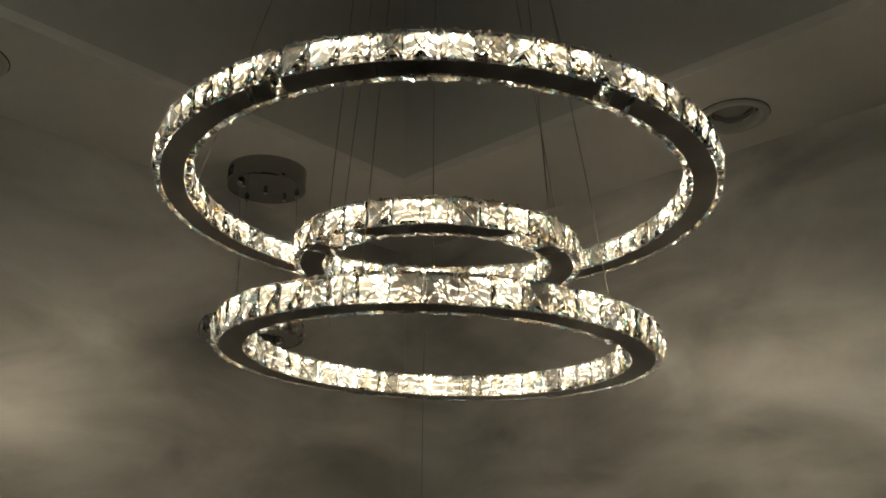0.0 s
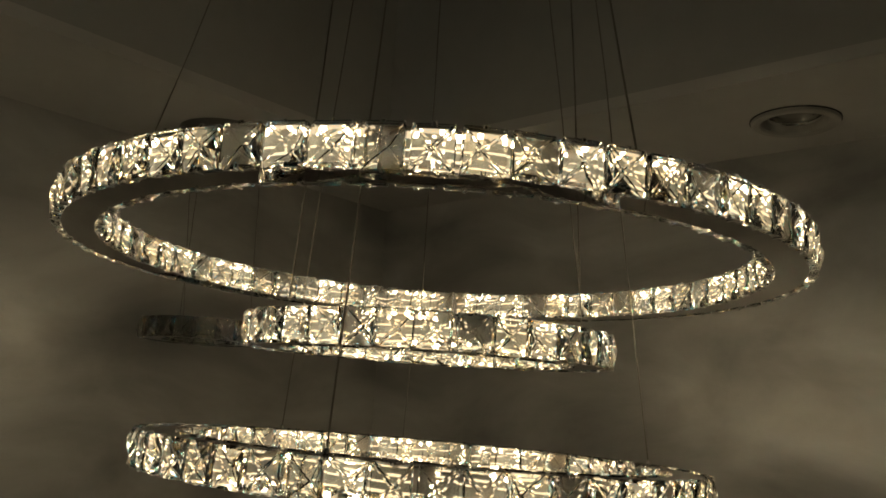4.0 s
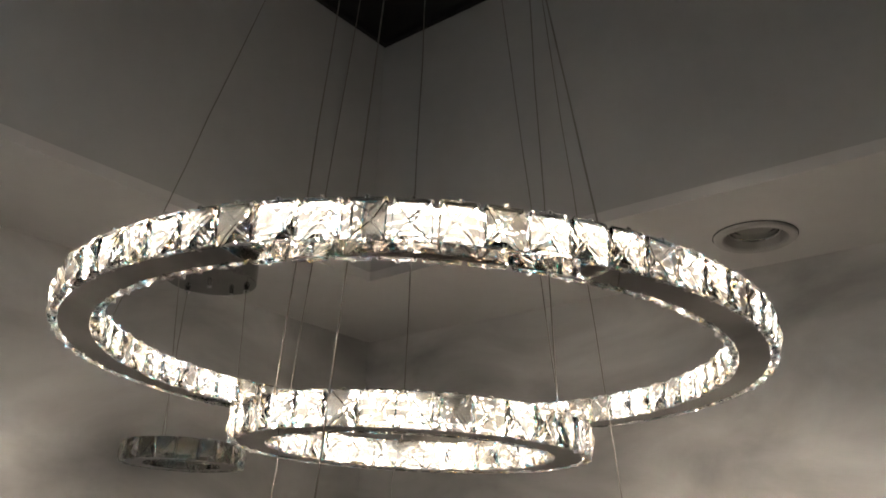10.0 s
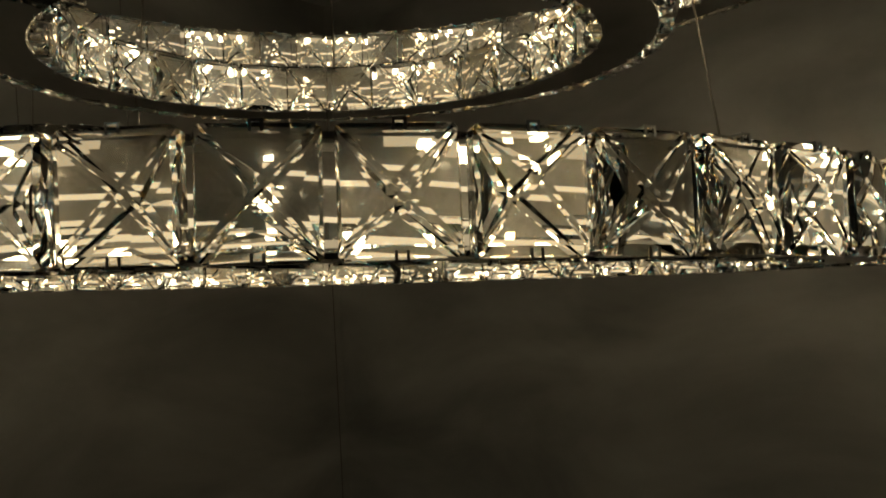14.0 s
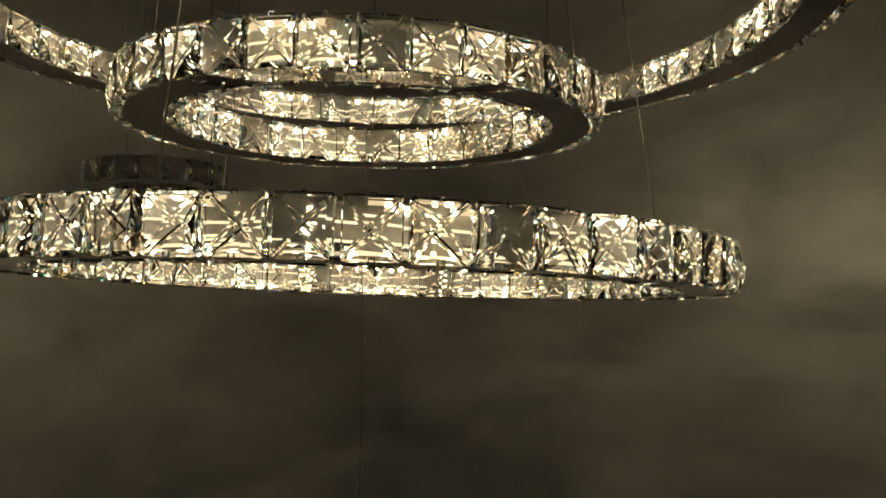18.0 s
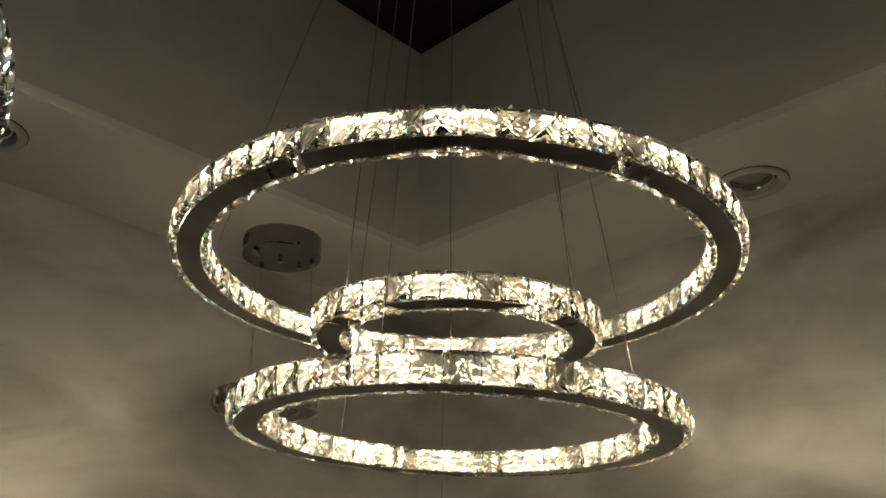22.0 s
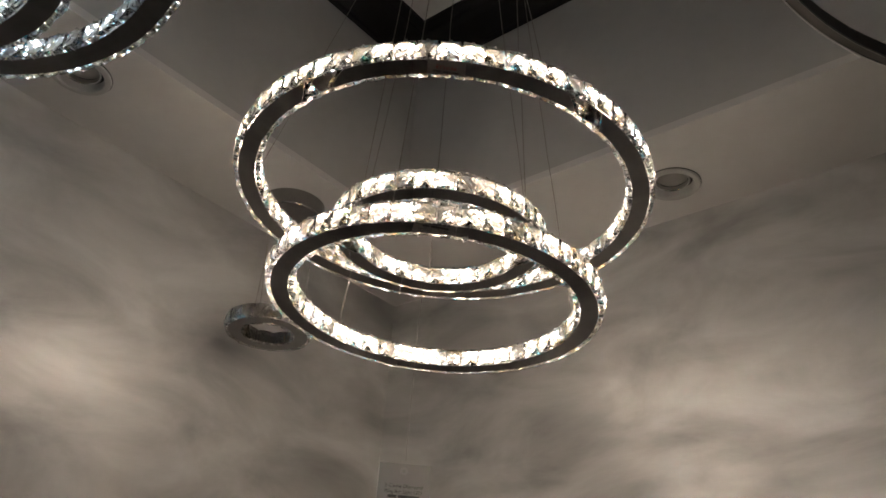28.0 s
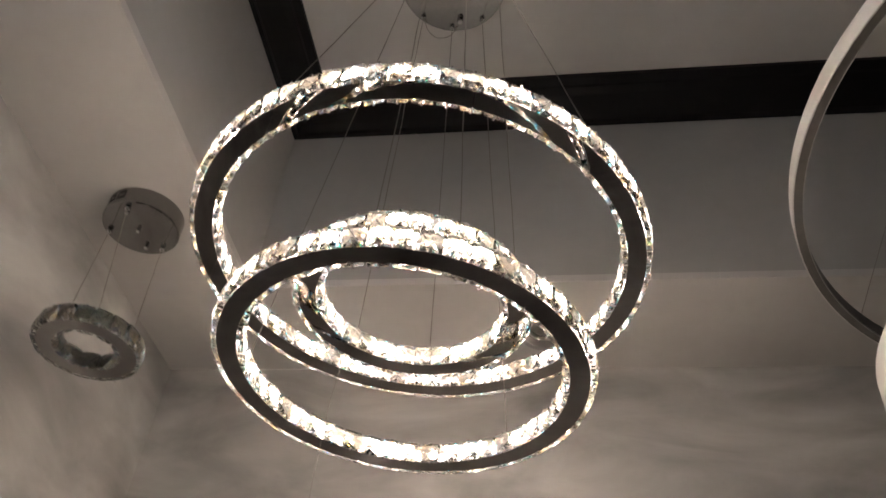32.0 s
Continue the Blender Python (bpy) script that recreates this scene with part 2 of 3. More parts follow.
ZS, ZB, ZC = 2.6036, 3.1659, 3.2716    # soffit, foot of the cornice, tray ceiling

structure("floor", box(WX - 0.2, SY - 0.2, -0.1, EX + 0.2, WY + 0.2, 0.0), FLOOR, "dark polished stone floor of the shop", "floor")
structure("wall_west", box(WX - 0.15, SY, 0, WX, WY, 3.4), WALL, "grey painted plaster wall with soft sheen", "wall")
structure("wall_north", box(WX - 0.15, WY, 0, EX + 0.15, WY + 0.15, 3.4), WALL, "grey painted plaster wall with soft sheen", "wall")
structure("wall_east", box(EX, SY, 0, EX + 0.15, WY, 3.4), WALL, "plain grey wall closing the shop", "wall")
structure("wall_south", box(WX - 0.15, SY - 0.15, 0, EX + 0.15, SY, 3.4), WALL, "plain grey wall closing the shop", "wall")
structure("ceiling", box(TX - 0.1, TSY - 0.1, ZC, TEX + 0.1, TY + 0.1, ZC + 0.1), CEIL, "pale painted ceiling inside the tray", "ceiling")
DOWNLIGHTS = ((0.193, 0.638), (-0.690, -0.462), (1.62, 0.638), (-0.690, -1.75))
HOLE = 0.056


def soffit_board(x0, y0, x1, y1, holes):
    """A board 2 cm thick with round holes through it."""
    bm = bmesh.new()
    ns = x1 - x0 < y1 - y0
    cuts = sorted((y if ns else x) for x, y in holes)
    at = y0 if ns else x0
    cells = []
    for c in cuts:
        cells += [(at, c - 0.09, None), (c - 0.09, c + 0.09, c)]
        at = c + 0.09
    cells.append((at, y1 if ns else x1, None))
    for a, b, c in cells:
        q = (x0, a, x1, b) if ns else (a, y0, b, y1)
        if c is None:
            join(bm, box(q[0], q[1], ZS, q[2], q[3], ZS + 0.02))
            continue
        hx, hy = [p for p in holes if (p[1] if ns else p[0]) == c][0]
        angles = [2 * math.pi * k / 40 for k in range(40)] + [math.atan2(yy - hy, xx - hx) % (2 * math.pi) for xx in (q[0], q[2]) for yy in (q[1], q[3])]
        rows = []
        for an in sorted(angles):
            ca, sa = math.cos(an), math.sin(an)
            f = min(((q[2] if ca > 0 else q[0]) - hx) / ca if abs(ca) > 1e-9 else 9, ((q[3] if sa > 0 else q[1]) - hy) / sa if abs(sa) > 1e-9 else 9)
            rows.append([bm.verts.new((hx + r * ca, hy + r * sa, z)) for r, z in ((HOLE, ZS), (f, ZS), (f, ZS + 0.02), (HOLE, ZS + 0.02))])
        for p, r in zip(rows, rows[1:] + rows[:1]):
            for i in range(4):
                bm.faces.new((p[i], r[i], r[(i + 1) % 4], p[(i + 1) % 4]))
    return bm


for nm, b in (("soffit_west", (WX, SY, TX, WY)), ("soffit_north", (TX, TY, TEX, WY)), ("soffit_east", (TEX, SY, EX, WY)), ("soffit_south", (TX, SY, TEX, TSY))):
    structure(nm, soffit_board(*b, [d for d in DOWNLIGHTS if b[0] < d[0] < b[2] and b[1] < d[1] < b[3]]), SOFFIT, "pale painted soffit round the ceiling tray", "soffit")
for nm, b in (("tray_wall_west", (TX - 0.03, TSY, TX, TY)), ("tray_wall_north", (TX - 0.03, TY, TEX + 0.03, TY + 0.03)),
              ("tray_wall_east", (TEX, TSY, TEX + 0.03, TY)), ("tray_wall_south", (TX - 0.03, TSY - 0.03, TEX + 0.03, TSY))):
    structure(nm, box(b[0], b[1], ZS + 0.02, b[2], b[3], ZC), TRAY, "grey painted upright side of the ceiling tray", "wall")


def cornice(x0, y0, x1, y1, sx, sy):
    """A sloping moulding with small steps, along the line from (x0, y0) to (x1, y1); (sx, sy) points into the tray, mitred at the ends."""
    bm = bmesh.new()
    w, h = 0.1007, ZC - ZB
    prof = [(0.0, 0.0), (0.012, 0.0), (0.014, 0.012), (0.030, 0.026), (0.062, 0.058), (0.080, 0.070), (0.083, 0.078), (w, h - 0.012), (w, h)]
    along = Vector((x1 - x0, y1 - y0, 0)).normalized()
    a = [bm.verts.new((x0 + sx * o + along.x * o, y0 + sy * o + along.y * o, ZB + z)) for o, z in prof]
    b = [bm.verts.new((x1 + sx * o - along.x * o, y1 + sy * o - along.y * o, ZB + z)) for o, z in prof]
    for i in range(len(prof) - 1):
        bm.faces.new((a[i], a[i + 1], b[i + 1], b[i]))
    return bm


for nm, c in (("trim_west", (TX, TSY, TX, TY, 1, 0)), ("trim_north", (TX, TY, TEX, TY, 0, -1)), ("trim_east", (TEX, TY, TEX, TSY, -1, 0)), ("trim_south", (TEX, TSY, TX, TSY, 0, 1))):
    structure(nm, cornice(*c), DARK, "near-black painted crown moulding under the ceiling", "moulding")


# ---- crystals
def crystal_mesh(name, w, h, rnd, sparkle, mat):
    """A square cut crystal lying in x (width) and z (height), y pointing outward: ground rim, bevelled face of four facets parted by an X of bands, and a deeper cut back."""
    bm = bmesh.new()
    u, v, t = w / 2, h / 2, 0.0034

    def eight(k, kz, c, y):
        a, b = u * k, v * kz
        return [bm.verts.new((x, y, z)) for x, z in ((-a + c, -b), (a - c, -b), (a, -b + c), (a, b - c), (a - c, b), (-a + c, b), (-a, b - c), (-a, -b + c))]

    def face_cut(rim, y, rise, side, band, split, groove):
        """The facets of one face, from the rim inward."""
        ox, oz = rnd.uniform(-0.0036, 0.0036), rnd.uniform(-0.0036, 0.0036)
        tip = [bm.verts.new((ox + sx * band, y + side * (rise + rnd.uniform(-0.0007, 0.0007)), oz + sz * band)) for sx, sz in ((0, -1), (1, 0), (0, 1), (-1, 0))]
        centre = bm.verts.new((ox, y + side * rise, oz))
        for k in range(4):
            a, d, e, p, q = rim[2 * k], rim[2 * k + 1], rim[(2 * k + 2) % 8], tip[k], tip[(k + 1) % 4]
            if split:
                m = bm.verts.new((a.co + d.co) * 0.3 + p.co * 0.4 + Vector((rnd.uniform(-0.003, 0.003), side * rnd.uniform(-0.0010, 0.0016), rnd.uniform(-0.003, 0.003))))
                for f in ((a, d, m), (d, p, m), (p, a, m)):
                    bm.faces.new(f)
            else:
                bm.faces.new((a, d, p))
            # the band between two facets is a shallow groove
            low = Vector((0, -side * rnd.uniform(0.5, 1.0) * groove, 0))
            r, m = bm.verts.new((d.co + e.co) / 2 + low), bm.verts.new((p.co + q.co) / 2 + low)
            for f in ((d, r, m, p), (r, e, q, m), (d, e, r), (p, m, centre), (m, q, centre)):
                bm.faces.new(f)

    front, back = eight(1, 1, 0.0012, t - 0.0010), eight(1, 1, 0.0016, -t)
    table = eight(0.945, 0.83, 0.0012, t + 0.0010)
    for a, b, edge in ((back, front, 1), (front, table, 0)):
        for i in range(8):
            j = (i + 1) % 8
            bm.faces.new((a[i], a[j], b[j], b[i])).material_index = edge
    face_cut(table, t + 0.0010, rnd.uniform(0.0022, 0.0040), 1, 0.0025, rnd.random() < 0.4, 0.0007)
    face_cut(back, -t, rnd.uniform(0.0030, 0.0056), -1, 0.0026, sparkle, 0.0009)
    me = finish(name, bm, mat)
    me.materials.append(RIM)
    return me


MID_FIRST = 0.005
CUT = random.Random(5)
GEMS = [crystal_mesh("crystal", 0.0314, 0.0348, CUT, k % 3 != 0, CRYSTAL) for k in range(14)]


def clip_pieces(bm, m):
    """The two small prongs that hold one crystal, above and below."""
    for s in (1, -1):
        lo, hi = sorted((s * 0.0174, s * 0.0181))
        b = box(-0.0012, -0.005, lo, 0.0012, 0.0046, hi)
        lo, hi = sorted((s * 0.0150, s * 0.0181))
        b2 = box(-0.0019, 0.0040, lo, -0.0011, 0.0047, hi)
        b3 = box(0.0011, 0.0040, lo, 0.0019, 0.0047, hi)
        for q in (b, b2, b3):
            q.transform(m)
            me = bpy.data.meshes.new("tmp")
            q.to_mesh(me)
            q.free()
            bm.from_mesh(me)
            bpy.data.meshes.remove(me)


def arc_strip(r0, r1, z0, z1, a0, a1, slope=0.0, wave=0.0, n=10):
    """A flat strip bent along part of a circle; it may climb a little or hang in a bow."""
    bm = bmesh.new()
    rows = []
    for k in range(n + 1):
        a = a0 + (a1 - a0) * k / n
        up = slope * (k / n - 0.5) + wave * math.sin(math.pi * k / n)
        rows.append([bm.verts.new((r * math.cos(a), r * math.sin(a), z + up)) for r, z in ((r0, z0), (r1, z0), (r1, z1), (r0, z1))])
    for p, q in zip(rows, rows[1:]):
        for i in range(4):
            bm.faces.new((p[i], p[(i + 1) % 4], q[(i + 1) % 4], q[i]))
    bm.faces.new(rows[0])
    bm.faces.new(rows[-1][::-1])
    return bm


def arc_wedge(r0, r1, z1, z0, a0, a1, n=8):
    """A strip of triangular section along part of a circle, its long face turned out and down."""
    bm = bmesh.new()
    rows = []
    for k in range(n + 1):
        a = a0 + (a1 - a0) * k / n
        rows.append([bm.verts.new((r * math.cos(a), r * math.sin(a), z)) for r, z in ((r0, z1), (r1, z1), (r0, z0))])
    for p, q in zip(rows, rows[1:]):
        for i in range(3):
            bm.faces.new((p[i], p[(i + 1) % 3], q[(i + 1) % 3], q[i]))
    bm.faces.new(rows[0])
    bm.faces.new(rows[-1][::-1])
    return bm


def crystal_ring(name, parent, at, ro, n_out, n_in, led, label, first=0.0, plate=None):
    """One ring: mirror plates above and below, a strip of light between them, crystals on the outer and inner faces."""
    ri = ro - 0.052
    g = 0.0165
    bot = lathe([(ri + 0.0105, -g), (ro - 0.0105, -g), (ro - 0.0105, -g + 0.0015), (ri + 0.0105, -g + 0.0015)], 128, True)
    ring = part(name, bot, plate or MIRROR, parent, label, at)
    # unlit rings take darker plate, backing and reflectors, painting in their unlit shade
    part("top_plate", lathe([(ri + 0.0105, g - 0.0015), (ro - 0.0105, g - 0.0015), (ro - 0.0105, g), (ri + 0.0105, g)], 128, True), CHROME if led else SHADEDCHROME, ring)
    mid = (ro + ri) / 2
    # inside, a grey upright backing behind the strips and a steel reflector sloping out below them
    top = g - 0.0030
    part("strip_backing", lathe([(mid + 0.0018, -0.0050), (mid + 0.0018, top), (ro - 0.0120, top), (ro - 0.0120, top + 0.0013), (ri + 0.0120, top + 0.0013), (ri + 0.0120, top), (mid - 0.0018, top), (mid - 0.0018, -0.0050)], 2 * n_out, True), LINER if led else GREY, ring)
    for c, d in ((mid, 1), (mid, -1)):
        part("reflector", lathe([(c + d * x, z) for x, z in ((0.0019, -0.0128), (0.0060, -0.0132), (0.0110, -0.0140), (0.0148, -g + 0.0017), (0.0019, -g + 0.0017))], 2 * n_out, True), REFLECTOR if led else GREY, ring)
    for r, n, nm, rd in ((mid + 0.0026, n_out, "outer_light_strip", ro - 0.0155), (mid - 0.0026, n_in, "inner_light_strip", ri + 0.0155)):
        if led:
            runs = max(4, round(n / 3.6))
            for k in range(runs):
                a0 = 2 * math.pi * (k + 0.05 + first) / runs
                a1 = 2 * math.pi * (k + 0.90 + first) / runs
                loose = random.Random(int(1000 * rd) + 11 * k)
                for z in (-0.0055, 0.0040):
                    part(nm, arc_strip(r - 0.0003, r + 0.0007, z - LED_H, z + LED_H, a0, a1, loose.uniform(-0.006, 0.006), loose.uniform(-0.0018, 0.0018)), led[0], ring)
                # flat light modules, one under the top plate shining down and one over the bottom plate shining up
                f = 1 if rd > mid else -1
                for side, word, module, chip in ((1, "upper_light_strip", led[3], led[1]), (-1, "lower_light_strip", led[5], led[4])):
                    lit = loose.uniform(0.5, 0.85)
                    start = a0 + (a1 - a0) * loose.uniform(0.0, 1.0 - lit)
                    end = start + (a1 - a0) * lit
                    z1 = side * (g - 0.0032)
                    part(word, arc_wedge(rd - f * 0.0030, rd + f * 0.0036, z1, z1 - side * 0.0032, start, end), module, ring)
                    chips = bmesh.new()
                    count = max(2, round((end - start) * rd / 0.0150))
                    for i in range(count):
                        a = start + (end - start) * (i + loose.uniform(0.3, 0.7)) / count
                        w = loose.uniform(0.0013, 0.0023) / rd
                        join(chips, arc_wedge(rd - f * 0.0024, rd + f * 0.0030, z1 - side * 0.0006, z1 - side * 0.0040, a - w, a + w, 2))
                    part("light_chips", chips, chip, ring)
            for k in range(n // 2):
                a = 2 * math.pi * (2 * k + 1.0) / n + (first if rd > mid else first * 0.7)
                studs = bmesh.new()
                for z in (-0.0052, 0.0014, 0.0080):
                    c = box(-0.0012, -0.0005, z - 0.0008, 0.0012, 0.0005, z + 0.0008)
                    c.transform(Matrix.Rotation(a - math.pi / 2, 4, "Z") @ Matrix.Translation((0, r, 0)))
                    join(studs, c)
                part("light_bar", studs, led[2], ring)
    for k in range(n_out // 6):
        a = 2 * math.pi * (k + 0.3) / (n_out // 6)
        for dx in (-0.0045, 0.0045):
            part("spacer_post", lathe([(0.0, -g + 0.0015), (0.0016, -g + 0.0015), (0.0016, g - 0.0015), (0.0, g - 0.0015)], 10), CHROME, ring, at=Matrix.Translation(((ro - 0.0145) * math.cos(a) - dx * math.sin(a), (ro - 0.0145) * math.sin(a) + dx * math.cos(a), 0)))
    clips = bmesh.new()
    for r, n, s in ((ro - 0.0058, n_out, 1), (ri + 0.0058, n_in, -1)):
        for k in range(n):
            a = 2 * math.pi * k / n + (first if s > 0 else first * 0.7)
            m = Matrix.Translation((r * math.cos(a), r * math.sin(a), 0)) @ Matrix.Rotation(a - math.pi / 2 * s, 4, "Z")
            rnd = random.Random(int(1000 * ro) + 37 * k + (s > 0))
            c = new("crystal", GEMS[rnd.randrange(14)])
            c.parent = ring
            c.matrix_basis = m @ pose(0, 0, 0, rnd.gauss(0, 2.2), rnd.choice((0, 180)) + rnd.gauss(0, 0.8), rnd.gauss(0, 2.4))
            c.visible_shadow = not led
            clip_pieces(clips, m)
    tagged(part("clip_rest", clips, CHROME, ring, "tiny chrome prongs holding the crystals"), kind="stuff")
    return ring


def tilted(x, y, z, tx, ty):
    """A pose whose plane rises by tx along x and ty along y."""
    n = Vector((-tx, -ty, 1)).normalized()
    q = Vector((0, 0, 1)).rotation_difference(n)
    return Matrix.Translation((x, y, z)) @ q.to_matrix().to_4x4()


# ---- hanging gear
def nut(parent, x, y, z, name="wire_grip"):
    """A small chrome ball with a collar, through which a wire runs."""
    n = part(name, lathe([(0.0, 0.0), (0.0034, -0.0002), (0.0056, -0.0024), (0.0064, -0.0058), (0.0056, -0.0092), (0.0032, -0.0116), (0.0, -0.0124)], 16), CHROME, parent, at=Matrix.Translation((x, y, z)), smooth=True)
    part("collar", lathe([(0.0, 0.004), (0.003, 0.004), (0.003, 0.0), (0.0, 0.0)], 10), CHROME, n)
    return n


def knob(parent, x, y, z, r=0.0078, h=0.016):
    return part("knob", lathe([(0.0, 0.0), (r, 0.0), (r, -h * 0.8), (r * 0.8, -h), (0.0, -h)], 16), CHROME, parent, "short chrome knob", Matrix.Translation((x, y, z)))


def canopy(parent, x, y, z0, z1, r, slots, label, mat, n=72):
    """A round steel ceiling canopy between z0 and z1 with groups of vent slots in its side."""
    h = z1 - z0
    prof = [(0.0, 0.0), (r - 0.003, 0.0), (r - 0.001, 0.0008), (r, 0.003), (r, h)]
    c = part("canopy", lathe(prof, n), mat, parent, label, Matrix.Translation((x, y, z0)))
    for a in slots:
        for da, w, zl, zh in ((-0.066, 0.0015, 0.30, 0.82), (-0.045, 0.0012, 0.30, 0.42), (-0.045, 0.0012, 0.70, 0.82), (-0.014, 0.0014, 0.30, 0.47), (-0.014, 0.0014, 0.63, 0.82), (0.020, 0.0014, 0.30, 0.47), (0.020, 0.0014, 0.63, 0.82), (0.045, 0.0012, 0.30, 0.42), (0.045, 0.0012, 0.70, 0.82), (0.066, 0.0015, 0.30, 0.82)):
            k = radians(a) + da * 0.13 / r
            part("vent_slot", box(-w, -0.001, zl * h, w, 0.0006, zh * h), BLACK, c, at=Matrix.Translation((r * math.cos(k), r * math.sin(k), 0)) @ Matrix.Rotation(k - math.pi / 2, 4, "Z"))
    return c


def sagging(a, b, kink=0.0, seed=0):
    """Points of a taut wire with a slight waviness."""
    a, b = Vector(a), Vector(b)
    rnd = random.Random(seed)
    pts = [a]
    for k in range(1, 12):
        p = a.lerp(b, k / 12)
        f = math.sin(math.pi * k / 12) * kink
        pts.append(p + Vector((rnd.uniform(-f, f), rnd.uniform(-f, f), 0)))
    return pts + [b]


def smooth_path(points, n=6):
    """More points on a soft curve through the given ones."""
    p = [Vector(q) for q in points]
    p = [p[0] * 2 - p[1]] + p + [p[-1] * 2 - p[-2]]
    out = []
    for a, b, c, d in zip(p, p[1:], p[2:], p[3:]):
        for k in range(n):
            t = k / n
            out.append(0.5 * (2 * b + (c - a) * t + (2 * a - 5 * b + 4 * c - d) * t * t + (3 * b - a - 3 * c + d) * t ** 3))
    return out + [p[-2]]


def ring_point(c, tx, ty, r, deg):
    """A point on the top plate of a ring."""
    x, y = r * math.cos(radians(deg)), r * math.sin(radians(deg))
    return (c[0] + x, c[1] + y, c[2] + tx * x + ty * y + 0.0165)


# ---- the lit three-ring chandelier
lamp = new("ring_chandelier")
tagged(lamp, "three-ring crystal chandelier, lit warm white, hanging on steel wires", "chandelier")
lamp.location = (0, 0, 2.28)
BIG = ((0, 0, 0.0025), -0.0017, -0.0210)
SMALL = ((0.0, -0.003, -0.0935), -0.0248, 0.0048)
MID = ((-0.0025, 0.0013, -0.2245), -0.0278, -0.0202)
crystal_ring("large_ring", lamp, tilted(*BIG[0], *BIG[1:]), 0.400, 71, 62, LED_WARM, "large mirror-plated ring set with clear crystals", 0.02)
crystal_ring("small_ring", lamp, tilted(*SMALL[0], *SMALL[1:]), 0.2026, 36, 28, LED_WARM, "small mirror-plated ring set with clear crystals", 0.05)
crystal_ring("middle_ring", lamp, tilted(*MID[0], *MID[1:]), 0.3033, 54, 45, LED_WARM, "middle-sized mirror-plated ring set with clear crystals", MID_FIRST)
HUB = (-0.0137, 0.0192)
HANG = 0.9440
canopy(lamp, *HUB, HANG, ZC - 2.28, 0.1317, (-107, -92, -77), "round brushed steel canopy with vent slots", BRUSHED)
for k, (deg, spot, r, to) in enumerate(((-141, BIG, 0.381, -144.3), (-21, BIG, 0.374, -25.5), (98, BIG, 0.374, 95.8), (-103, SMALL, 0.1766, -101.7), (16, SMALL, 0.1766, 12.2), (137, SMALL, 0.1766, 135.5),
                                       (-65, MID, 0.2773, -64.7), (57, MID, 0.2773, 57.9), (176, MID, 0.2773, 174.2))):
    x, y = HUB[0] + 0.118 * math.cos(radians(deg)), HUB[1] + 0.118 * math.sin(radians(deg))
    nut(lamp, x, y, HANG)
    end = ring_point(*spot, r, to)
    part("suspension_wire", tube(sagging((x, y, HANG - 0.006), end, 0.0012, k), 0.0009, 6), WIRE, lamp)
    part("wire_anchor", lathe([(0.0, 0.006), (0.0022, 0.006), (0.0034, 0.002), (0.0034, -0.001), (0.0, -0.001)], 10), CHROME, lamp, at=Matrix.Translation(end))
for x, y in ((-0.016, -0.083), (0.080, 0.015), (-0.006, 0.114), (-0.106, 0.023), (-0.014, 0.020)):
    knob(lamp, x, y, HANG)
loop = [(-0.051, -0.112, 0.955), (-0.064, -0.150, 0.953), (-0.105, -0.176, 0.950), (-0.150, -0.168, 0.948), (-0.183, -0.140, 0.947), (-0.188, -0.108, 0.947), (-0.165, -0.080, 0.948), (-0.115, -0.064, 0.952)]
part("spare_wire", tube(smooth_path(loop), 0.0012, 6), WIRE, lamp, "looped spare end of wire")
part("spare_wire", tube(smooth_path([(-0.098, 0.112, 0.938), (-0.092, 0.136, 0.932), (-0.072, 0.157, 0.930), (-0.040, 0.156, 0.931), (-0.016, 0.138, 0.938)]), 0.0010, 6), WIRE, lamp, "looped spare end of wire")
part("spare_wire", tube([(-0.036, -0.128, 0.955), (-0.026, -0.150, 0.960), (-0.012, -0.172, 0.972)], 0.0009, 6), WIRE, lamp)
part("safety_cord", tube([(0.075, -0.075, 0.984), (0.120, -0.072, 0.984), (0.152, -0.070, 0.983)], 0.0016, 6), WIRE, lamp)
part("safety_cord", tube([(0.114, -0.060, 0.962), (0.128, -0.064, 0.975), (0.152, -0.070, 0.984)], 0.0016, 6), WIRE, lamp)
part("cord_hook", lathe([(0.0, 0.006), (0.006, 0.006), (0.006, -0.004), (0.003, -0.008), (0.0, -0.008)], 12), CHROME, lamp, at=Matrix.Translation((0.157, -0.070, 0.984)))
part("wire_tail", tube([(-0.137, 0.122, -0.078), (-0.146, 0.127, -0.120), (-0.156, 0.133, -0.20), (-0.159, 0.135, -0.33), (-0.156, 0.131, -0.462)], 0.0005, 5), WIRE, lamp, "loose wire end hanging under the ring")
part("bent_clip", tube([(0.200, -0.165, -0.238), (0.2015, -0.1635, -0.2415), (0.1995, -0.1655, -0.2435), (0.2010, -0.164, -0.2460), (0.2005, -0.1645, -0.2495)], 0.0011, 6), TRIM, lamp, "bent loose crystal clip")

# ---- price card on the loose wire
card = new("price_card")
tagged(card, "white price card hanging on a thin wire", "sign")
card.matrix_basis = Matrix.Translation((-0.155, 0.130, 2.28 - 0.5255)) @ Matrix.Rotation(radians(45), 4, "Z")
part("paper", box(-0.0475, -0.0004, -0.057, 0.0475, 0.0004, 0.057), PAPER, card)
part("grommet", lathe([(0.003, 0.0), (0.0075, 0.0), (0.0075, 0.0006), (0.003, 0.0006)], 20, True), GREYPAPER, card, at=Matrix.Translation((-0.002, -0.0005, 0.043)) @ Matrix.Rotation(radians(90), 4, "X"))


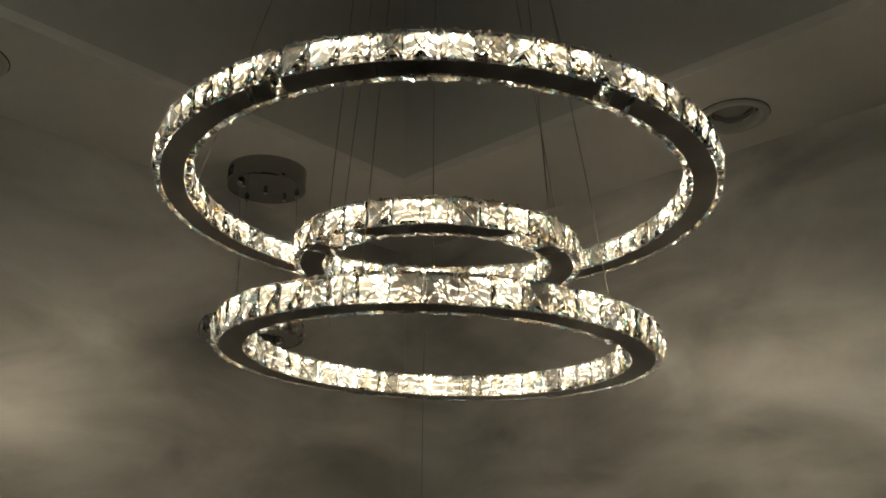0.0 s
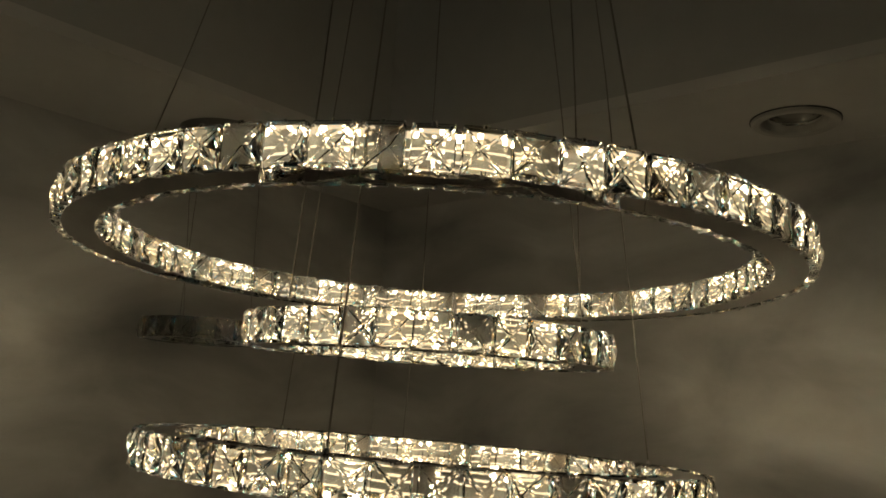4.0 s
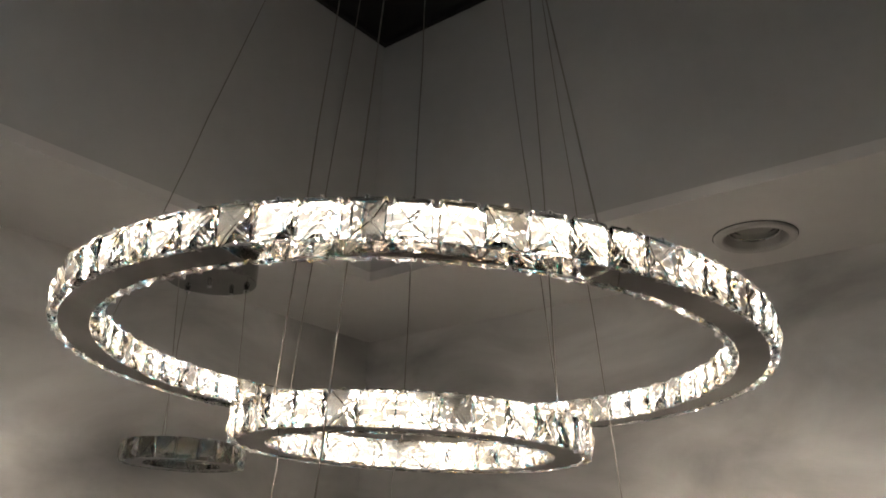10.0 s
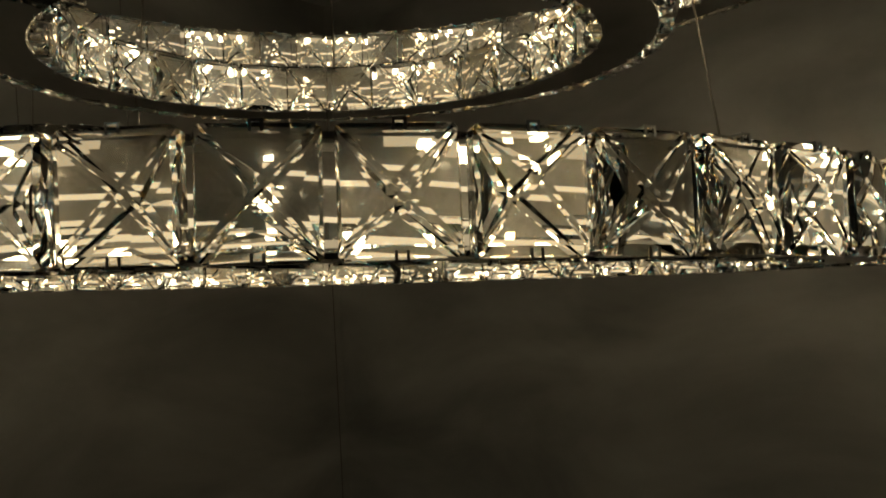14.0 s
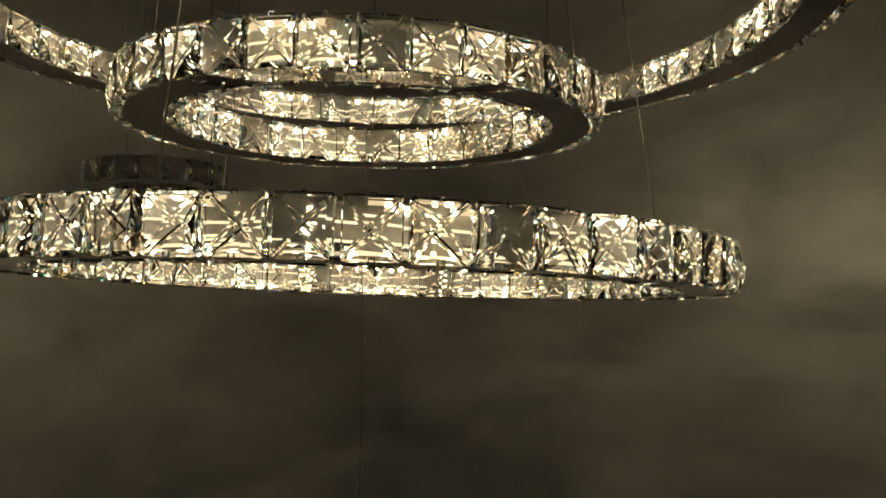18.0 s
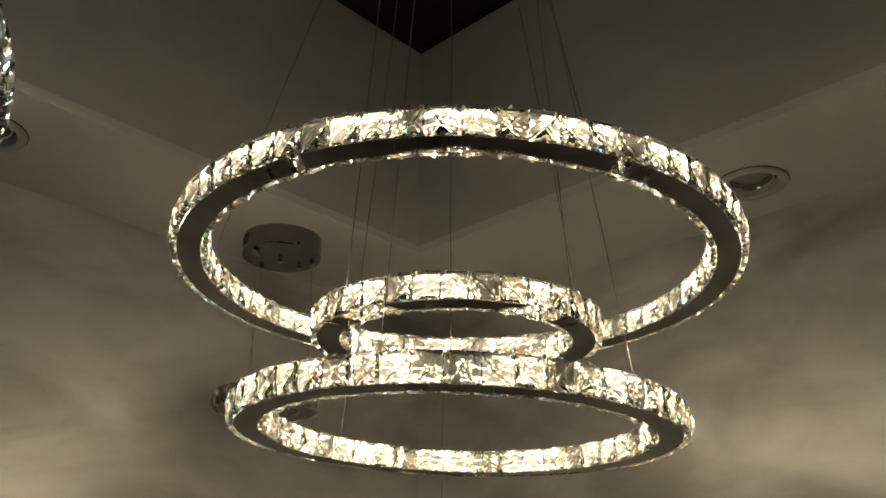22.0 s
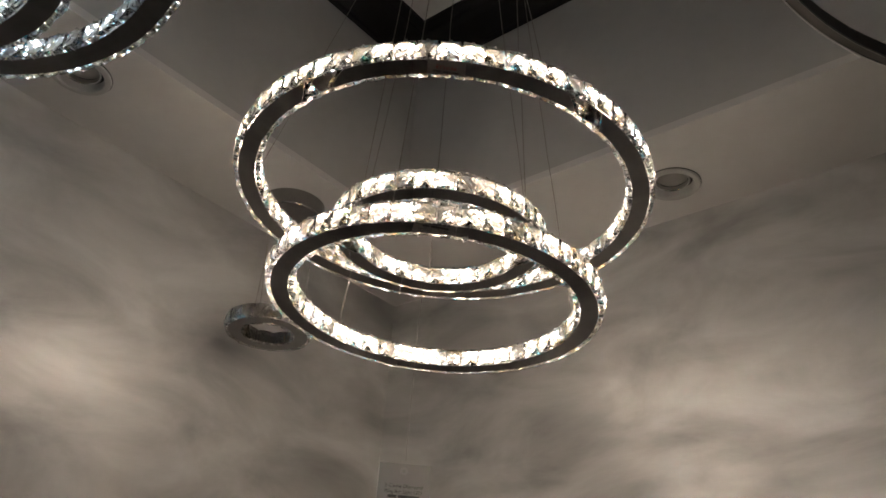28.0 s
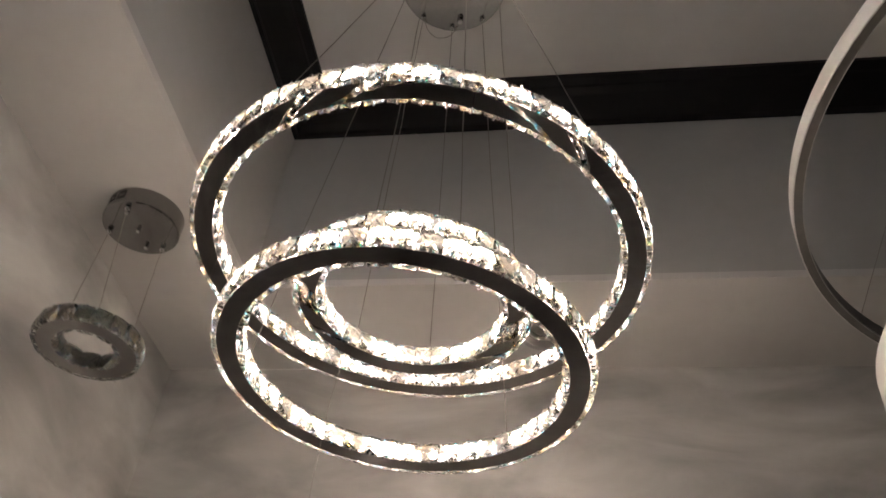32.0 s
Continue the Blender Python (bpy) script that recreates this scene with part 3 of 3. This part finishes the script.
def writing(text, size, z, mat, parent):
    cu = bpy.data.curves.new("line_of_text", "FONT")
    cu.body, cu.size, cu.align_x = text, size, "CENTER"
    cu.extrude = 0.0001
    cu.materials.append(mat)
    ob = new("line_of_text", cu)
    ob.parent = parent
    ob.matrix_basis = Matrix.Translation((0, -0.0007, z)) @ Matrix.Rotation(radians(90), 4, "X")
    return ob


writing("3 Circle Diamond", 0.0098, 0.012, INK, card)
writing("Ring Bar Light LED", 0.0090, 0.002, INK, card)
for z, spans in ((-0.0065, ((-0.028, -0.012), (-0.009, 0.030))), (-0.0160, ((-0.032, -0.012), (-0.006, 0.012), (0.016, 0.032)))):
    for x0, x1 in spans:
        part("printed_bar", box(x0, -0.0007, z, x1, -0.0003, z + 0.0052), INK, card)
writing("$579.99", 0.0165, -0.0335, RED, card)

# ---- unlit small ring pendant under the west soffit
pend = new("ring_pendant")
tagged(pend, "small unlit crystal ring pendant under a round chrome canopy", "pendant lamp")
pend.location = (0, 0, 2.28)
canopy(pend, -0.690, 0.178, 0.279, ZS - 2.28, 0.086, (-120, -102), "round chrome canopy with vent slots", SATIN)
PR = ((-0.680, 0.163, -0.050), 0.0, 0.0)
crystal_ring("crystal_ring", pend, tilted(*PR[0], 0.0, 0.0), 0.1075, 19, 10, None, "small steel ring set with clear crystals", 0.1, SATIN)
for k, (x, y, deg) in enumerate(((-0.762, 0.176, 178), (-0.690, 0.108, -58), (-0.661, 0.240, 62))):
    nut(pend, x, y, 0.279)
    part("suspension_wire", tube(sagging((x, y, 0.273), ring_point(*PR, 0.0815, deg), 0.0006, 40 + k), 0.0008, 6), WIRE, pend)
for x, y in ((-0.694, 0.178), (-0.696, 0.120), (-0.697, 0.232)):
    knob(pend, x, y, 0.279, 0.0048, 0.010)


# ---- recessed downlights, switched off
def downlight(x, y):
    d = new("downlight")
    tagged(d, "round recessed downlight, switched off, in the soffit", "downlight", "downlights in the soffit")
    d.location = (x, y, ZS)
    part("trim_ring", lathe([(0.0520, 0.016), (0.0520, -0.004), (0.0545, -0.0075), (0.0640, -0.0080), (0.0675, -0.0065), (0.0680, -0.0002)], 56), TRIM, d, "grey enamelled trim ring")
    part("housing", lathe([(0.0519, 0.014), (0.0519, 0.060), (0.0, 0.060)], 40), BLACK, d)
    # black ring that paints in the shadow round the trim's edge
    part("shadow_outline", lathe([(0.0681, -0.0003), (0.0698, -0.0003), (0.0698, -0.0022), (0.0681, -0.0022)], 56, True), BLACK, d)
    part("gimbal_ring", lathe([(0.0440, 0.016), (0.0440, 0.006), (0.0425, 0.004), (0.0400, 0.0045), (0.0388, 0.0075), (0.0385, 0.016)], 48), CHROME, d, "thin polished ring", smooth=True)
    part("lamp_face", lathe([(0.0, 0.0090), (0.014, 0.0096), (0.025, 0.0088), (0.033, 0.0145), (0.0384, 0.0175)], 40), LENS, d, "pale frosted lamp face", smooth=True)
    return d


for spot in DOWNLIGHTS:
    downlight(*spot)

# ---- the cool white chandelier beside it
cool = new("ring_chandelier")
tagged(cool, "four-ring crystal chandelier, lit cool white, hanging on steel wires", "chandelier")
cool.location = (-0.02, -1.045, 2.28)
CR = []
for nm, c, t, r, no, ni in (("top_ring", (0.04, -0.02, 0.315), (0.0, 0.0), 0.50, 89, 80), ("large_ring", (-0.01, 0.01, -0.070), (0.0, 0.0), 0.400, 71, 62),
                            ("middle_ring", (-0.02, -0.01, -0.132), (0.0, 0.0), 0.300, 53, 44), ("small_ring", (-0.03, 0.0, -0.287), (0.0, 0.0), 0.200, 36, 27)):
    crystal_ring(nm, cool, tilted(*c, *t), r, no, ni, LED_COOL, "mirror-plated ring set with clear crystals", 0.0, DIMMIRROR)
    CR.append((c, t, r))
canopy(cool, 0, 0, HANG, ZC - 2.28, 0.145, (-60, -45, -30), "round brushed steel canopy with vent slots", BRUSHED)
for k in range(12):
    c, t, r = CR[k % 4]
    deg = 30 * k + 10
    x, y = 0.125 * math.cos(radians(deg)), 0.125 * math.sin(radians(deg))
    nut(cool, x, y, HANG)
    part("suspension_wire", tube(sagging((x, y, HANG - 0.006), ring_point(c, *t, r - 0.026, deg), 0.001, 60 + k), 0.0009, 6), WIRE, cool)

# ---- the plain three-ring pendant, switched off
plain = new("band_ring_pendant")
tagged(plain, "three plain aluminium rings with white diffusers, unlit, on wires", "pendant lamp")
plain.location = (1.262, 0.03, 2.28)


def band_ring(name, c, r, h, d=0.018):
    rg = part(name, lathe([(r - d, 0.0), (r - 0.003, 0.0), (r - 0.003, h), (r - d, h)], 112, True), GREY, plain, "dark aluminium ring", Matrix.Translation(c))
    part("diffuser", lathe([(r - 0.0028, -0.001), (r - 0.0005, -0.001), (r, 0.001), (r, h - 0.001), (r - 0.0005, h + 0.001), (r - 0.0028, h + 0.001)], 112, True), WHITE, rg, "white outward diffuser band")
    part("inner_lip", lathe([(r - d - 0.0012, -0.001), (r - d, -0.001), (r - d, 0.004), (r - d - 0.0012, 0.004)], 112, True), TRIM, rg)
    return rg


BR = (("upper_ring", (0.091, -0.082, 0.167), 0.699, 0.036), ("middle_ring", (-0.032, 0.098, -0.137), 0.4554, 0.066), ("lower_ring", (0.02, 0.02, -0.36), 0.32, 0.056))
part("canopy", lathe([(0.0, 0.0), (0.147, 0.0), (0.15, 0.003), (0.15, ZC - 2.28 - HANG)], 64), WHITE, plain, "round white canopy", Matrix.Translation((0, 0, HANG)))
for j, (nm, c, r, tall) in enumerate(BR):
    band_ring(nm, c, r, tall)
    for k in range(3):
        deg = 120 * k + 40 * j + 15
        part("suspension_wire", tube([(0.12 * math.cos(radians(deg)), 0.12 * math.sin(radians(deg)), HANG), (c[0] + (r - 0.012) * math.cos(radians(deg)), c[1] + (r - 0.012) * math.sin(radians(deg)), c[2] + tall)], 0.0007, 5), WIRE, plain)
